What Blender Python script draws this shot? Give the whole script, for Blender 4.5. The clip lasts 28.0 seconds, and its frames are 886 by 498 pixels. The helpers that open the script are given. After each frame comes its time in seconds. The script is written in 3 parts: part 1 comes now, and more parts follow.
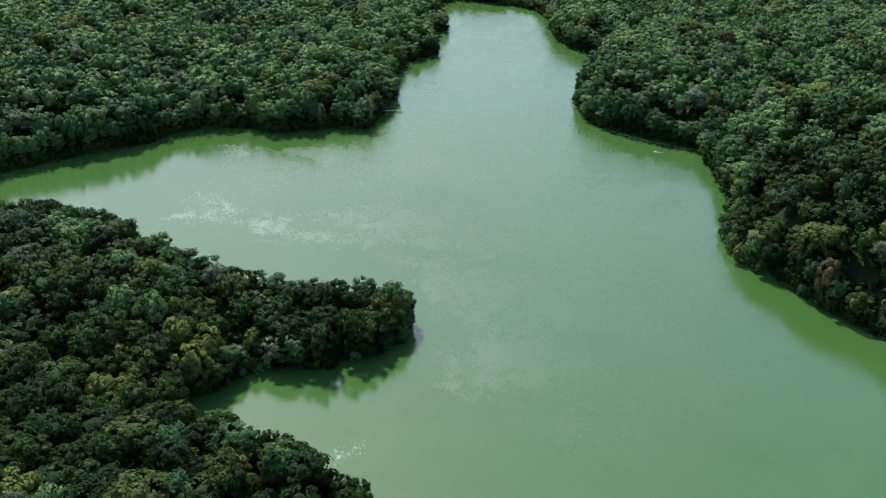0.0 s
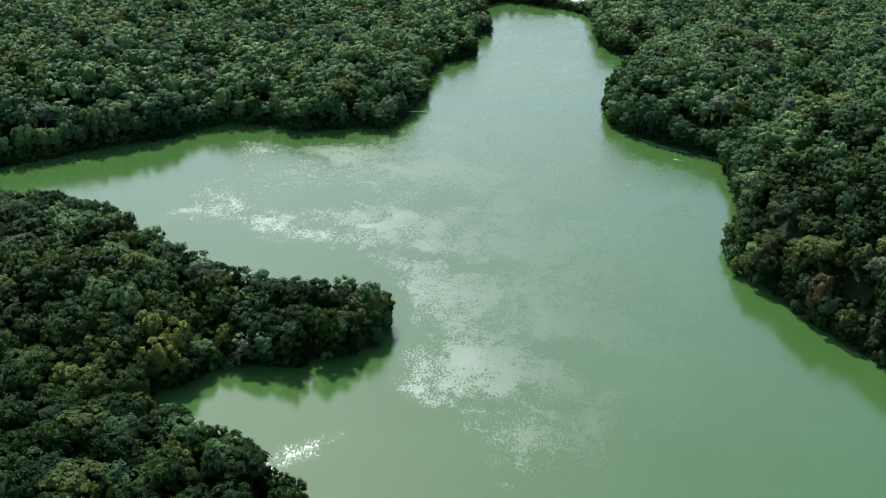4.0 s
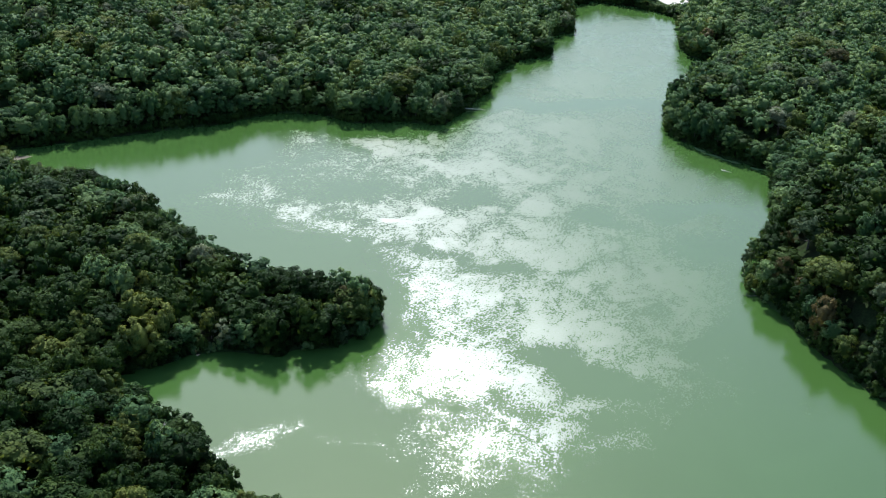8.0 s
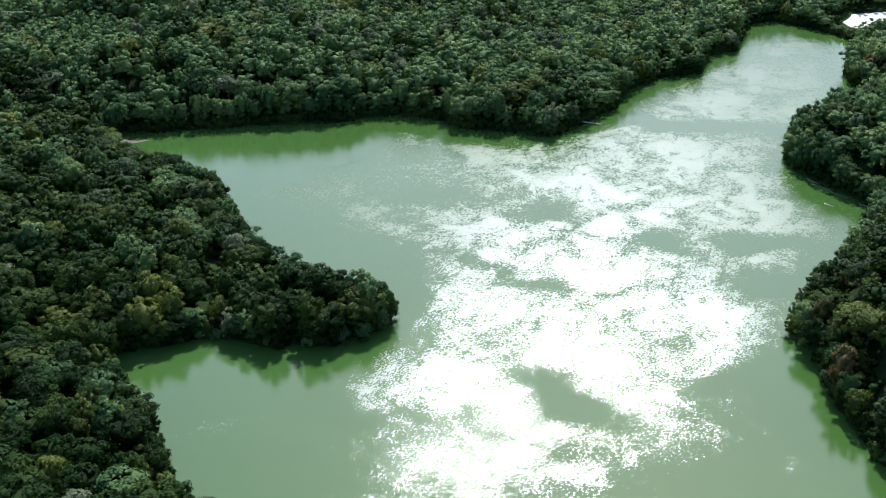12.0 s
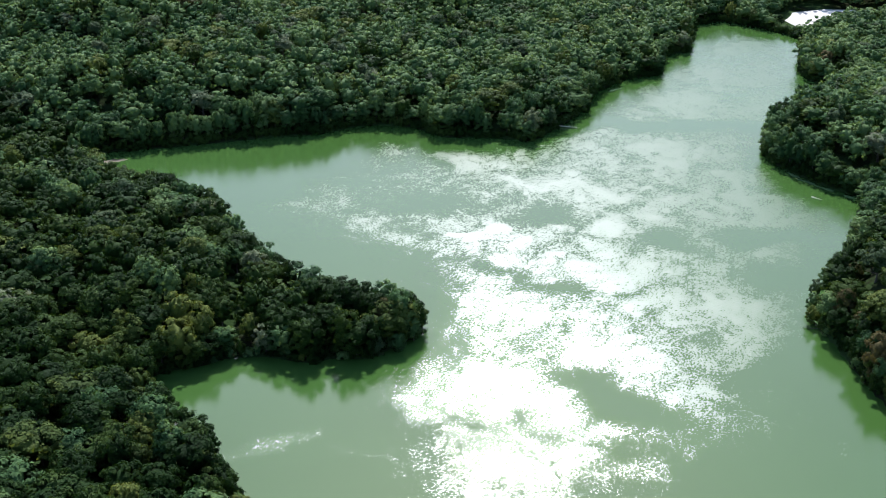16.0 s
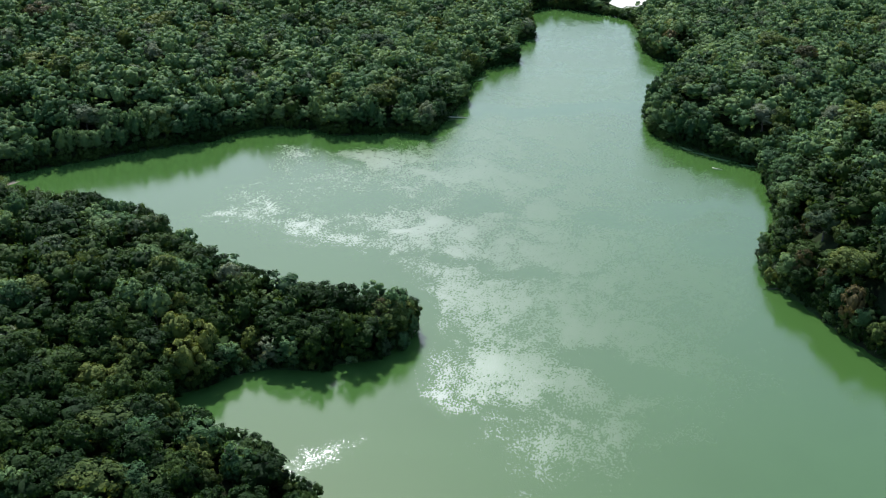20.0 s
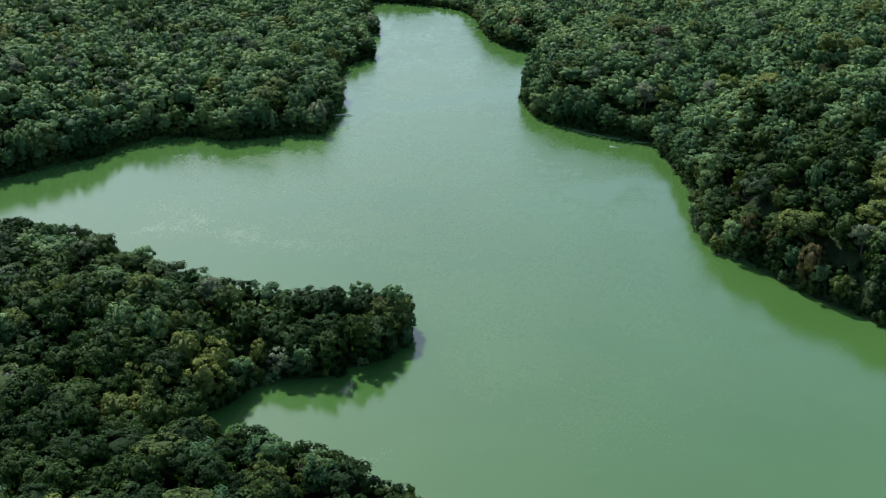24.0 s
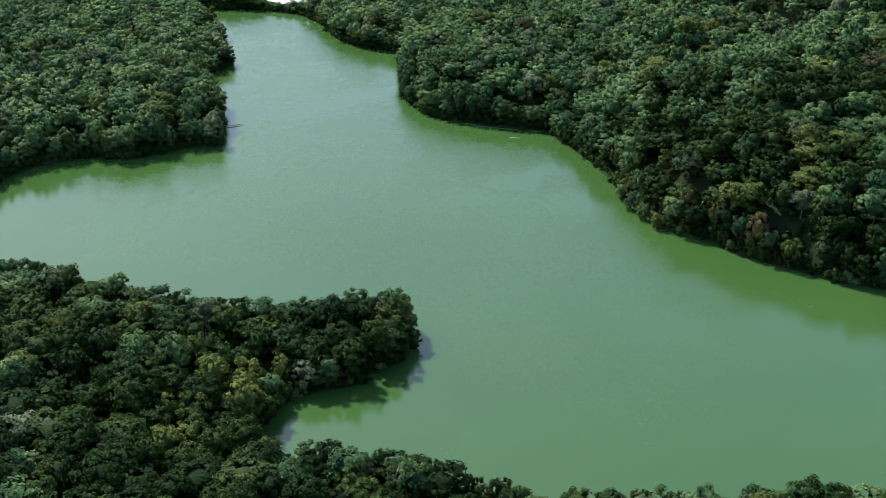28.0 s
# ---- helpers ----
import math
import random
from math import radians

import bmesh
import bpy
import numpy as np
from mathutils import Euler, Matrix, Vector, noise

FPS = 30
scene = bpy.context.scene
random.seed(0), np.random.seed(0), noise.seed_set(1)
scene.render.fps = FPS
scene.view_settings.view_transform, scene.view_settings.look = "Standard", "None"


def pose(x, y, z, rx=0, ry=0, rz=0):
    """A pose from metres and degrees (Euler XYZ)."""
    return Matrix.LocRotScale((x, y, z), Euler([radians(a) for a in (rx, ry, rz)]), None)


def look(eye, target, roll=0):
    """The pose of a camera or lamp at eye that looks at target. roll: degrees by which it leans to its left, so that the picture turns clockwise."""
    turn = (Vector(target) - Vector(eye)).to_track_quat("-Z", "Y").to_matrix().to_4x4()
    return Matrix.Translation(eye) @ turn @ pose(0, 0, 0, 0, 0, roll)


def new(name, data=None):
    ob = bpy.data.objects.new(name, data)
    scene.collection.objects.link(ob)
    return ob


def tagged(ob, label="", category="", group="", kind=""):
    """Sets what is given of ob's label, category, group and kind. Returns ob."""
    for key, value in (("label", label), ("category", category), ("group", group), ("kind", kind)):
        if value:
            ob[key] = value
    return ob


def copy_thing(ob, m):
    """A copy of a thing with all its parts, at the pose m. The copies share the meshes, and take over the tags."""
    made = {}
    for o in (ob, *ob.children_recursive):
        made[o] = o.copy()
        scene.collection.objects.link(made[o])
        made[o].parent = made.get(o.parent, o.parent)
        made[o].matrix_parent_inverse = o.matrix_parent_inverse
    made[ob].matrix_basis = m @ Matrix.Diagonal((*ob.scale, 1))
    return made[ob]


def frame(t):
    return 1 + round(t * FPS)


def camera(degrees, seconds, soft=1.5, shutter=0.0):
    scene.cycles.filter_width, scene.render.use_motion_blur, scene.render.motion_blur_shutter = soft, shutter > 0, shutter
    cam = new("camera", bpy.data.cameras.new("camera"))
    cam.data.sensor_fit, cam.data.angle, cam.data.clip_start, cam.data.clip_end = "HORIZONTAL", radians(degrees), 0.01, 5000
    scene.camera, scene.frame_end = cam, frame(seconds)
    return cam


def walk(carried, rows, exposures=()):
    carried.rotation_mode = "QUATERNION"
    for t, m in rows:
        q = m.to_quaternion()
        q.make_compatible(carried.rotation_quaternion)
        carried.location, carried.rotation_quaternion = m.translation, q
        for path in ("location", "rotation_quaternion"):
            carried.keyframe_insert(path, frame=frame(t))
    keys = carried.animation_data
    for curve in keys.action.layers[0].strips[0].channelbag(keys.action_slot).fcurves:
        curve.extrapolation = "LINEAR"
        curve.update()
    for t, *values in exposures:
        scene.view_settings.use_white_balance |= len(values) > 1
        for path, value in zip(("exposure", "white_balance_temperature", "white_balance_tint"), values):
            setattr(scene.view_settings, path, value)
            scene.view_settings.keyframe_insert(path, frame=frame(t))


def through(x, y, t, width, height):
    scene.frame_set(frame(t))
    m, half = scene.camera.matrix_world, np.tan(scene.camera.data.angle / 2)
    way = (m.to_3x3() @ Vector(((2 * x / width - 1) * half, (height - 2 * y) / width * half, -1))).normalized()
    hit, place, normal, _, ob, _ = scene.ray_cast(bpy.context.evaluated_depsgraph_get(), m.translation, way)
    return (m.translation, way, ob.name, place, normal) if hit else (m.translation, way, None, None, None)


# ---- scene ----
cam = camera(37.6, 28.0, soft=1.0)
# seconds, eye (x, y, z), yaw to the left of +y, pitch up, roll
PATH = (
    (0.0, 0.00, -0.00, 201.71, 0.000, -24.055, 0.212),
    (0.5, 5.29, 0.21, 201.80, 0.612, -24.059, 0.204),
    (1.0, 10.52, 0.52, 201.70, 1.235, -24.038, 0.173),
    (1.5, 15.50, 0.97, 201.37, 1.832, -23.998, 0.149),
    (2.0, 20.38, 1.51, 201.12, 2.410, -23.974, 0.135),
    (2.5, 25.48, 2.00, 201.21, 3.010, -23.986, 0.121),
    (3.0, 30.71, 2.56, 201.32, 3.655, -24.002, 0.083),
    (3.5, 35.94, 3.31, 201.06, 4.353, -23.981, 0.007),
    (4.0, 41.08, 4.01, 201.15, 5.011, -23.991, -0.024),
    (4.5, 46.10, 4.80, 201.42, 5.660, -24.014, -0.019),
    (5.0, 51.11, 5.67, 201.63, 6.326, -24.034, -0.002),
    (5.5, 56.22, 6.64, 201.56, 7.035, -24.033, 0.005),
    (6.0, 61.21, 7.57, 201.37, 7.745, -24.011, -0.034),
    (6.5, 66.61, 8.66, 200.98, 8.514, -24.000, -0.008),
    (7.0, 73.94, 10.27, 200.77, 9.547, -24.075, 0.133),
    (7.5, 84.01, 12.67, 200.68, 11.009, -24.155, 0.226),
    (8.0, 95.38, 15.70, 200.52, 12.736, -24.146, 0.183),
    (8.5, 106.46, 19.21, 200.35, 14.482, -24.097, 0.109),
    (9.0, 117.19, 23.17, 200.11, 16.224, -24.052, 0.024),
    (9.5, 127.75, 27.53, 199.72, 18.002, -23.998, -0.086),
    (10.0, 138.27, 32.09, 199.19, 19.812, -23.927, -0.209),
    (10.5, 148.91, 36.65, 198.56, 21.622, -23.840, -0.334),
    (11.0, 159.27, 41.51, 197.96, 23.379, -23.773, -0.429),
    (11.5, 168.89, 46.83, 197.12, 25.037, -23.709, -0.474),
    (12.0, 177.90, 52.26, 195.75, 26.605, -23.549, -0.480),
    (12.5, 186.66, 57.54, 194.26, 28.119, -23.294, -0.467),
    (13.0, 190.52, 59.95, 193.52, 28.866, -23.076, -0.351),
    (13.5, 186.44, 57.78, 193.84, 28.363, -22.884, -0.129),
    (14.0, 177.59, 52.96, 194.69, 27.116, -22.784, 0.022),
    (14.5, 167.14, 47.44, 195.58, 25.632, -22.846, -0.076),
    (15.0, 156.77, 42.14, 196.50, 24.203, -23.034, -0.377),
    (15.5, 146.74, 37.00, 197.05, 22.764, -23.176, -0.638),
    (16.0, 136.67, 32.05, 197.31, 21.270, -23.278, -0.804),
    (16.5, 126.37, 27.44, 197.62, 19.692, -23.346, -0.879),
    (17.0, 116.03, 23.36, 198.03, 18.068, -23.380, -0.869),
    (17.5, 105.52, 19.77, 198.44, 16.420, -23.413, -0.806),
    (18.0, 94.70, 16.40, 198.88, 14.729, -23.477, -0.739),
    (18.5, 83.78, 13.28, 199.28, 13.005, -23.540, -0.676),
    (19.0, 72.81, 10.55, 199.75, 11.259, -23.604, -0.590),
    (19.5, 61.63, 8.14, 200.46, 9.489, -23.692, -0.461),
    (20.0, 50.52, 5.84, 201.18, 7.730, -23.762, -0.348),
    (20.5, 39.36, 3.87, 201.78, 5.986, -23.821, -0.276),
    (21.0, 27.91, 2.45, 202.18, 4.240, -23.885, -0.217),
    (21.5, 16.54, 1.32, 202.31, 2.523, -23.933, -0.188),
    (22.0, 5.06, 0.40, 202.36, 0.791, -23.968, -0.131),
    (22.5, -6.51, 0.13, 202.12, -0.941, -23.973, -0.053),
    (23.0, -18.12, 0.40, 201.82, -2.671, -23.964, 0.038),
    (23.5, -29.73, 1.14, 201.67, -4.400, -23.959, 0.136),
    (24.0, -41.37, 1.98, 201.72, -6.130, -23.971, 0.241),
    (24.5, -52.90, 3.01, 201.68, -7.854, -23.963, 0.332),
    (25.0, -64.42, 4.46, 201.48, -9.577, -23.942, 0.378),
    (25.5, -75.81, 6.34, 201.19, -11.288, -23.922, 0.382),
    (26.0, -87.05, 8.57, 200.92, -12.993, -23.892, 0.396),
    (26.5, -98.20, 10.89, 200.84, -14.689, -23.849, 0.409),
    (27.0, -109.34, 13.47, 201.00, -16.376, -23.827, 0.429),
    (27.5, -120.38, 16.53, 201.10, -18.057, -23.828, 0.479),
    (28.0, -131.34, 19.74, 201.04, -19.734, -23.822, 0.554),
)


def view(x, y, z, yaw, pitch, roll):
    return pose(x, y, z, 0, 0, yaw) @ pose(0, 0, 0, 90 + pitch) @ pose(0, 0, 0, 0, 0, roll)


walk(cam, [(row[0], view(*row[1:])) for row in PATH], [(0.0, 1.0, 5930, 13), (28.0, 1.0, 5930, 13)])

# ---- daylight ----
SUN_YAW, SUN_HEIGHT = 19.0, 45.0  # degrees left of +y, above the horizon
world = bpy.data.worlds.new("sky")
scene.world = world
world.use_nodes = True
sky = world.node_tree.nodes.new("ShaderNodeTexSky")
sky.sky_type, sky.sun_disc = "NISHITA", False
sky.dust_density, sky.air_density = 1.7, 1.5
sky.ozone_density = 3.0
sky.sun_elevation, sky.sun_rotation = radians(SUN_HEIGHT), radians(-SUN_YAW)
background = world.node_tree.nodes["Background"]
background.inputs["Strength"].default_value = 0.115
world.node_tree.links.new(sky.outputs[0], background.inputs["Color"])
sun_data = bpy.data.lights.new("sun", "SUN")
sun_data.energy, sun_data.angle, sun_data.color = 4.4, radians(0.55), (1.0, 0.965, 0.95)
sun = new("sun", sun_data)
sun_way = Vector((-math.sin(radians(SUN_YAW)) * math.cos(radians(SUN_HEIGHT)), math.cos(radians(SUN_YAW)) * math.cos(radians(SUN_HEIGHT)), math.sin(radians(SUN_HEIGHT))))
sun.matrix_world = look(sun_way * 900, (0, 0, 0))


# ---- materials ----
class Nodes:
    """A small hand for node trees: make a node, join sockets."""

    def __init__(self, name):
        self.mat = bpy.data.materials.new(name)
        self.mat.use_nodes = True
        self.tree = self.mat.node_tree
        self.bsdf = self.tree.nodes["Principled BSDF"]
        self.out = self.tree.nodes["Material Output"]

    def add(self, kind):
        return self.tree.nodes.new(kind)

    def join(self, a, b):
        self.tree.links.new(a, b)

    def noise(self, scale, detail=3.0, rough=0.55, distort=0.0, vector=None):
        n = self.add("ShaderNodeTexNoise")
        n.inputs["Scale"].default_value, n.inputs["Detail"].default_value = scale, detail
        n.inputs["Roughness"].default_value, n.inputs["Distortion"].default_value = rough, distort
        if vector is not None:
            self.join(vector, n.inputs["Vector"])
        return n.outputs["Fac"]

    def place(self, sx=1.0, sy=1.0, sz=1.0, turn=0.0):
        g = self.add("ShaderNodeNewGeometry")
        m = self.add("ShaderNodeMapping")
        m.inputs["Scale"].default_value = (sx, sy, sz)
        m.inputs["Rotation"].default_value = (0, 0, radians(turn))
        m.inputs["Location"].default_value = (0.31, 0.17, 0.37)
        self.join(g.outputs["Position"], m.inputs["Vector"])
        return m.outputs["Vector"]

    def ramp(self, fac, stops):
        r = self.add("ShaderNodeValToRGB")
        el = r.color_ramp.elements
        while len(el) < len(stops):
            el.new(0.5)
        for e, (p, c) in zip(el, stops):
            e.position, e.color = p, (*c, 1.0)
        self.join(fac, r.inputs["Fac"])
        return r.outputs["Color"]

    def span(self, fac, a, b, c, d):
        m = self.add("ShaderNodeMapRange")
        for key, v in zip(("From Min", "From Max", "To Min", "To Max"), (a, b, c, d)):
            m.inputs[key].default_value = v
        self.join(fac, m.inputs["Value"])
        return m.outputs["Result"]

    def maths(self, how, a, b):
        m = self.add("ShaderNodeMath")
        m.operation = how
        for n, v in enumerate((a, b)):
            if isinstance(v, (int, float)):
                m.inputs[n].default_value = v
            else:
                self.join(v, m.inputs[n])
        return m.outputs[0]

    def blend(self, fac, a, b, how="MIX"):
        m = self.add("ShaderNodeMix")
        m.data_type, m.blend_type = "RGBA", how
        ports = [s for s in m.inputs if s.type == "RGBA"]
        facs = [s for s in m.inputs if s.type == "VALUE"]
        for s, v in ((facs[0], fac), (ports[0], a), (ports[1], b)):
            if isinstance(v, (int, float)):
                s.default_value = v
            elif isinstance(v, tuple):
                s.default_value = (*v, 1.0)
            else:
                self.join(v, s)
        return [s for s in m.outputs if s.type == "RGBA"][0]

    def bump(self, height, strength, distance):
        b = self.add("ShaderNodeBump")
        b.inputs["Strength"].default_value, b.inputs["Distance"].default_value = strength, distance
        self.join(height, b.inputs["Height"])
        return b.outputs["Normal"]


def foliage(name, dark, mid, light, through=0.3):
    """Leaves: the tint goes from tree to tree and from spray to spray; some light passes through them."""
    n = Nodes(name)
    cells = n.add("ShaderNodeTexVoronoi")
    cells.inputs["Scale"].default_value = 0.085
    n.join(n.place(1, 1, 0.2), cells.inputs["Vector"])
    geometry = n.add("ShaderNodeNewGeometry")
    info = n.add("ShaderNodeObjectInfo")
    grey = n.add("ShaderNodeSeparateColor")
    n.join(cells.outputs["Color"], grey.inputs["Color"])
    fine = n.noise(2.2, 4, 0.7, 0.3, n.place())
    tree = n.maths("ADD", n.maths("MULTIPLY", grey.outputs[0], 0.48), n.maths("MULTIPLY", info.outputs["Random"], 0.20))
    spray = n.maths("ADD", n.maths("MULTIPLY", geometry.outputs["Random Per Island"], 0.20), n.maths("MULTIPLY", fine, 0.45))
    fac = n.maths("ADD", tree, n.maths("SUBTRACT", spray, 0.14))
    colour = n.ramp(fac, ((0.10, dark), (0.5, mid), (0.9, light)))
    n.join(colour, n.bsdf.inputs["Base Color"])
    n.bsdf.inputs["Roughness"].default_value = 0.55
    n.bsdf.inputs["Specular IOR Level"].default_value = 0.035
    relief = n.bump(n.noise(1.7, 5, 0.75, 0.2, n.place()), 0.9, 0.35)
    n.join(relief, n.bsdf.inputs["Normal"])
    shine = n.add("ShaderNodeBsdfTranslucent")
    n.join(n.blend(1.0, colour, (1.2, 1.15, 0.5), "MULTIPLY"), shine.inputs["Color"])
    mix = n.add("ShaderNodeMixShader")
    mix.inputs[0].default_value = through
    n.join(n.bsdf.outputs[0], mix.inputs[1])
    n.join(shine.outputs[0], mix.inputs[2])
    n.join(mix.outputs[0], n.out.inputs["Surface"])
    return n.mat


LEAF = {
    # Green is lightened to hold the far woods' haze in its colour.
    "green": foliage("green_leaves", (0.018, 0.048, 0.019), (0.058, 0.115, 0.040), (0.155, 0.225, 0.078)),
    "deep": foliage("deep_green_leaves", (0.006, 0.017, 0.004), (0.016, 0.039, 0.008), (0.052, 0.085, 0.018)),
    "yellow": foliage("yellow_green_leaves", (0.022, 0.042, 0.011), (0.064, 0.096, 0.022), (0.15, 0.175, 0.040)),
    "pale": foliage("pale_olive_leaves", (0.020, 0.046, 0.019), (0.062, 0.095, 0.042), (0.20, 0.220, 0.130)),
    "rust": foliage("rust_leaves", (0.030, 0.040, 0.016), (0.076, 0.070, 0.028), (0.13, 0.100, 0.040)),
}


def bark():
    n = Nodes("grey_bark")
    p = n.place(1, 1, 0.15)
    f = n.noise(3.0, 4, 0.6, 0.3, p)
    n.join(n.ramp(f, ((0.3, (0.05, 0.04, 0.03)), (0.7, (0.16, 0.14, 0.115)))), n.bsdf.inputs["Base Color"])
    n.bsdf.inputs["Roughness"].default_value = 0.9
    n.join(n.bump(f, 0.6, 0.05), n.bsdf.inputs["Normal"])
    return n.mat


def forest_floor():
    n = Nodes("leaf_litter")
    p = n.place()
    big, small = n.noise(0.05, 4, 0.6, 0.5, p), n.noise(1.4, 5, 0.65, 0.2, p)
    litter = n.ramp(small, ((0.25, (0.009, 0.012, 0.006)), (0.55, (0.017, 0.020, 0.010)), (0.8, (0.030, 0.032, 0.017))))
    scrub = n.ramp(small, ((0.3, (0.015, 0.03, 0.01)), (0.7, (0.035, 0.06, 0.02))))
    n.join(n.blend(n.span(big, 0.42, 0.58, 0, 1), litter, scrub), n.bsdf.inputs["Base Color"])
    n.bsdf.inputs["Roughness"].default_value = 0.95
    n.bsdf.inputs["Specular IOR Level"].default_value = 0.0
    n.join(n.bump(small, 0.7, 0.3), n.bsdf.inputs["Normal"])
    return n.mat


def lake_water():
    """Green, algae-tinted water: calm sheets between patches that the breeze has ruffled; the lee of the banks stays calm."""
    n = Nodes("green_lake_water")
    flat = n.place()
    wind = n.place(1.0, 0.75, 1.0, 14)
    tint = n.noise(0.012, 3, 0.5, 0.6, flat)
    body = n.add("ShaderNodeBsdfDiffuse")
    n.join(n.ramp(tint, ((0.3, (0.033, 0.075, 0.015)), (0.7, (0.038, 0.084, 0.019)))), body.inputs["Color"])
    lee = n.add("ShaderNodeAttribute")
    lee.attribute_name = "open_water"
    patches = n.noise(0.045, 4, 0.6, 0.9, wind)
    wisps = n.noise(0.2, 4, 0.65, 0.6, wind)
    grain = n.noise(1.7, 2, 0.7, 0.2, n.place(1.0, 0.6, 1.0, 14))
    level = lee.outputs["Fac"]
    for part, much in ((patches, 1.55), (wisps, 0.9), (grain, 1.8)):
        level = n.maths("ADD", level, n.maths("MULTIPLY", n.maths("SUBTRACT", part, 0.5), much))
    mask = n.span(level, 0.42, 1.1, 0.0, 1.0)
    ripple = n.noise(1.6, 3, 0.6, 0.2, n.place(1.0, 0.7, 1.0, 14))
    lift = n.maths("MULTIPLY", ripple, n.span(mask, 0, 1, 0.2, 1.0))
    waves = n.bump(lift, 1.0, 0.05)
    gloss = n.add("ShaderNodeBsdfAnisotropic")
    gloss.distribution = "BECKMANN"
    n.join(n.span(mask, 0, 1, 0.15, 0.342), gloss.inputs["Roughness"])
    n.join(waves, gloss.inputs["Normal"])
    mirror = n.add("ShaderNodeFresnel")
    mirror.inputs["IOR"].default_value = 1.49
    n.join(waves, mirror.inputs["Normal"])
    mix = n.add("ShaderNodeMixShader")
    n.join(mirror.outputs[0], mix.inputs[0])
    n.join(body.outputs[0], mix.inputs[1])
    n.join(gloss.outputs[0], mix.inputs[2])
    n.join(mix.outputs[0], n.out.inputs["Surface"])
    return n.mat


def plain_ground(name, a, b, scale):
    n = Nodes(name)
    f = n.noise(scale, 5, 0.6, 0.3, n.place())
    n.join(n.ramp(f, ((0.3, a), (0.7, b))), n.bsdf.inputs["Base Color"])
    n.bsdf.inputs["Roughness"].default_value = 0.9
    n.join(n.bump(f, 0.4, 0.1), n.bsdf.inputs["Normal"])
    return n.mat


BARK, FLOOR, WATER = bark(), forest_floor(), lake_water()
SAND = plain_ground("pale_sand", (0.42, 0.38, 0.32), (0.62, 0.57, 0.50), 0.15)
MUD = plain_ground("brown_mud", (0.06, 0.05, 0.028), (0.12, 0.095, 0.055), 0.3)
WEED = plain_ground("water_weed_green", (0.03, 0.07, 0.02), (0.07, 0.13, 0.035), 1.5)
DRIFT = plain_ground("bleached_wood", (0.3, 0.27, 0.22), (0.5, 0.46, 0.4), 2.0)


# ---- the lie of the land ----
# The lake's outline, bank by bank, in metres.
NEAR_BANK = [(-5, 271), (-18, 281), (-27, 290), (-36, 298), (-46, 304), (-56, 310), (-66, 318), (-74, 327), (-81, 333)]
POINT_SOUTH = [(-76, 340), (-68, 346), (-64, 353), (-53, 358), (-36, 359), (-32, 364), (-20, 368), (-16.5, 376), (-13, 384), (-10.5, 391), (-15, 398)]
POINT_NORTH = [(-24, 400), (-40, 401), (-55, 403), (-66, 406), (-81, 415), (-93, 422), (-105, 435), (-122, 453), (-138, 461), (-155, 465), (-175, 469), (-195, 477), (-214, 490), (-222, 501)]
FAR_BANK = [(-221, 514), (-202, 526), (-181, 541), (-160, 557), (-139, 570), (-119, 593), (-97, 596), (-78, 586), (-53, 594), (-36, 593), (-31, 615), (-25, 652), (-29, 682), (-20, 711), (-4, 727), (-6, 745), (-11, 767), (1, 780), (-2, 806), (-8, 850)]
DAM = [(7, 861), (31, 853), (51, 839), (62, 827)]
EAST_BANK = [(67, 800), (66, 783), (67, 757), (74, 742), (93, 724), (85, 692), (74, 662), (66.5, 632), (69.5, 611), (76, 598), (96, 580), (110, 571), (117, 566), (118, 545), (119, 517), (115.5, 480), (112, 458), (113, 437), (118, 430), (130, 405), (139, 390), (148, 376), (162, 364)]
EAST_ARM = [(200, 345), (250, 328), (262, 310), (240, 290), (150, 262), (110, 253), (80, 246), (40, 255)]
LAKE = NEAR_BANK + POINT_SOUTH + POINT_NORTH + FAR_BANK + DAM + EAST_BANK + EAST_ARM


# The open stretch that the breeze reaches.
BREEZE = [(-116, 480), (-88, 465), (-44, 446), (-20, 424), (-8, 404), (-3, 372), (-7, 348), (8, 333), (18, 318), (34, 303), (58, 306), (72, 326), (92, 344), (108, 366), (100, 388), (112, 410),
          (108, 440), (104, 470), (110, 500), (110, 545), (82, 582), (68, 612), (68, 660), (76, 735), (60, 812), (20, 842), (2, 790), (-8, 720), (-18, 660), (-26, 600), (-60, 578), (-104, 572), (-122, 530)]
# Calm spots within it and ruffled spots outside: x, y, half length, half width, turn, how strongly.
SPOTS = [(-54, 501, 16, 10, 20, -0.9), (-5, 501, 9, 13, 10, -0.9), (50, 494, 13, 7, 0, -0.8), (78, 510, 22, 8, 5, -0.9), (96, 476, 15, 12, 20, -0.7), (22, 638, 60, 9, 13, -0.9),
         (58, 369, 19, 10, -25, -1.2), (2, 446, 45, 4, -10, -0.45), (100, 398, 14, 10, 30, -0.5), (-28, 310, 9, 10, 20, 0.85), (-5, 316, 14, 2.5, 0, 0.4), (122, 372, 13, 4, -40, 0.7), (-98, 526, 42, 34, 0, -0.6), (-58, 470, 30, 12, -15, -0.25), (70, 345, 12, 5, 20, -0.5), (30, 345, 10, 4, -30, -0.4), (28, 332, 24, 16, 0, -0.22)]


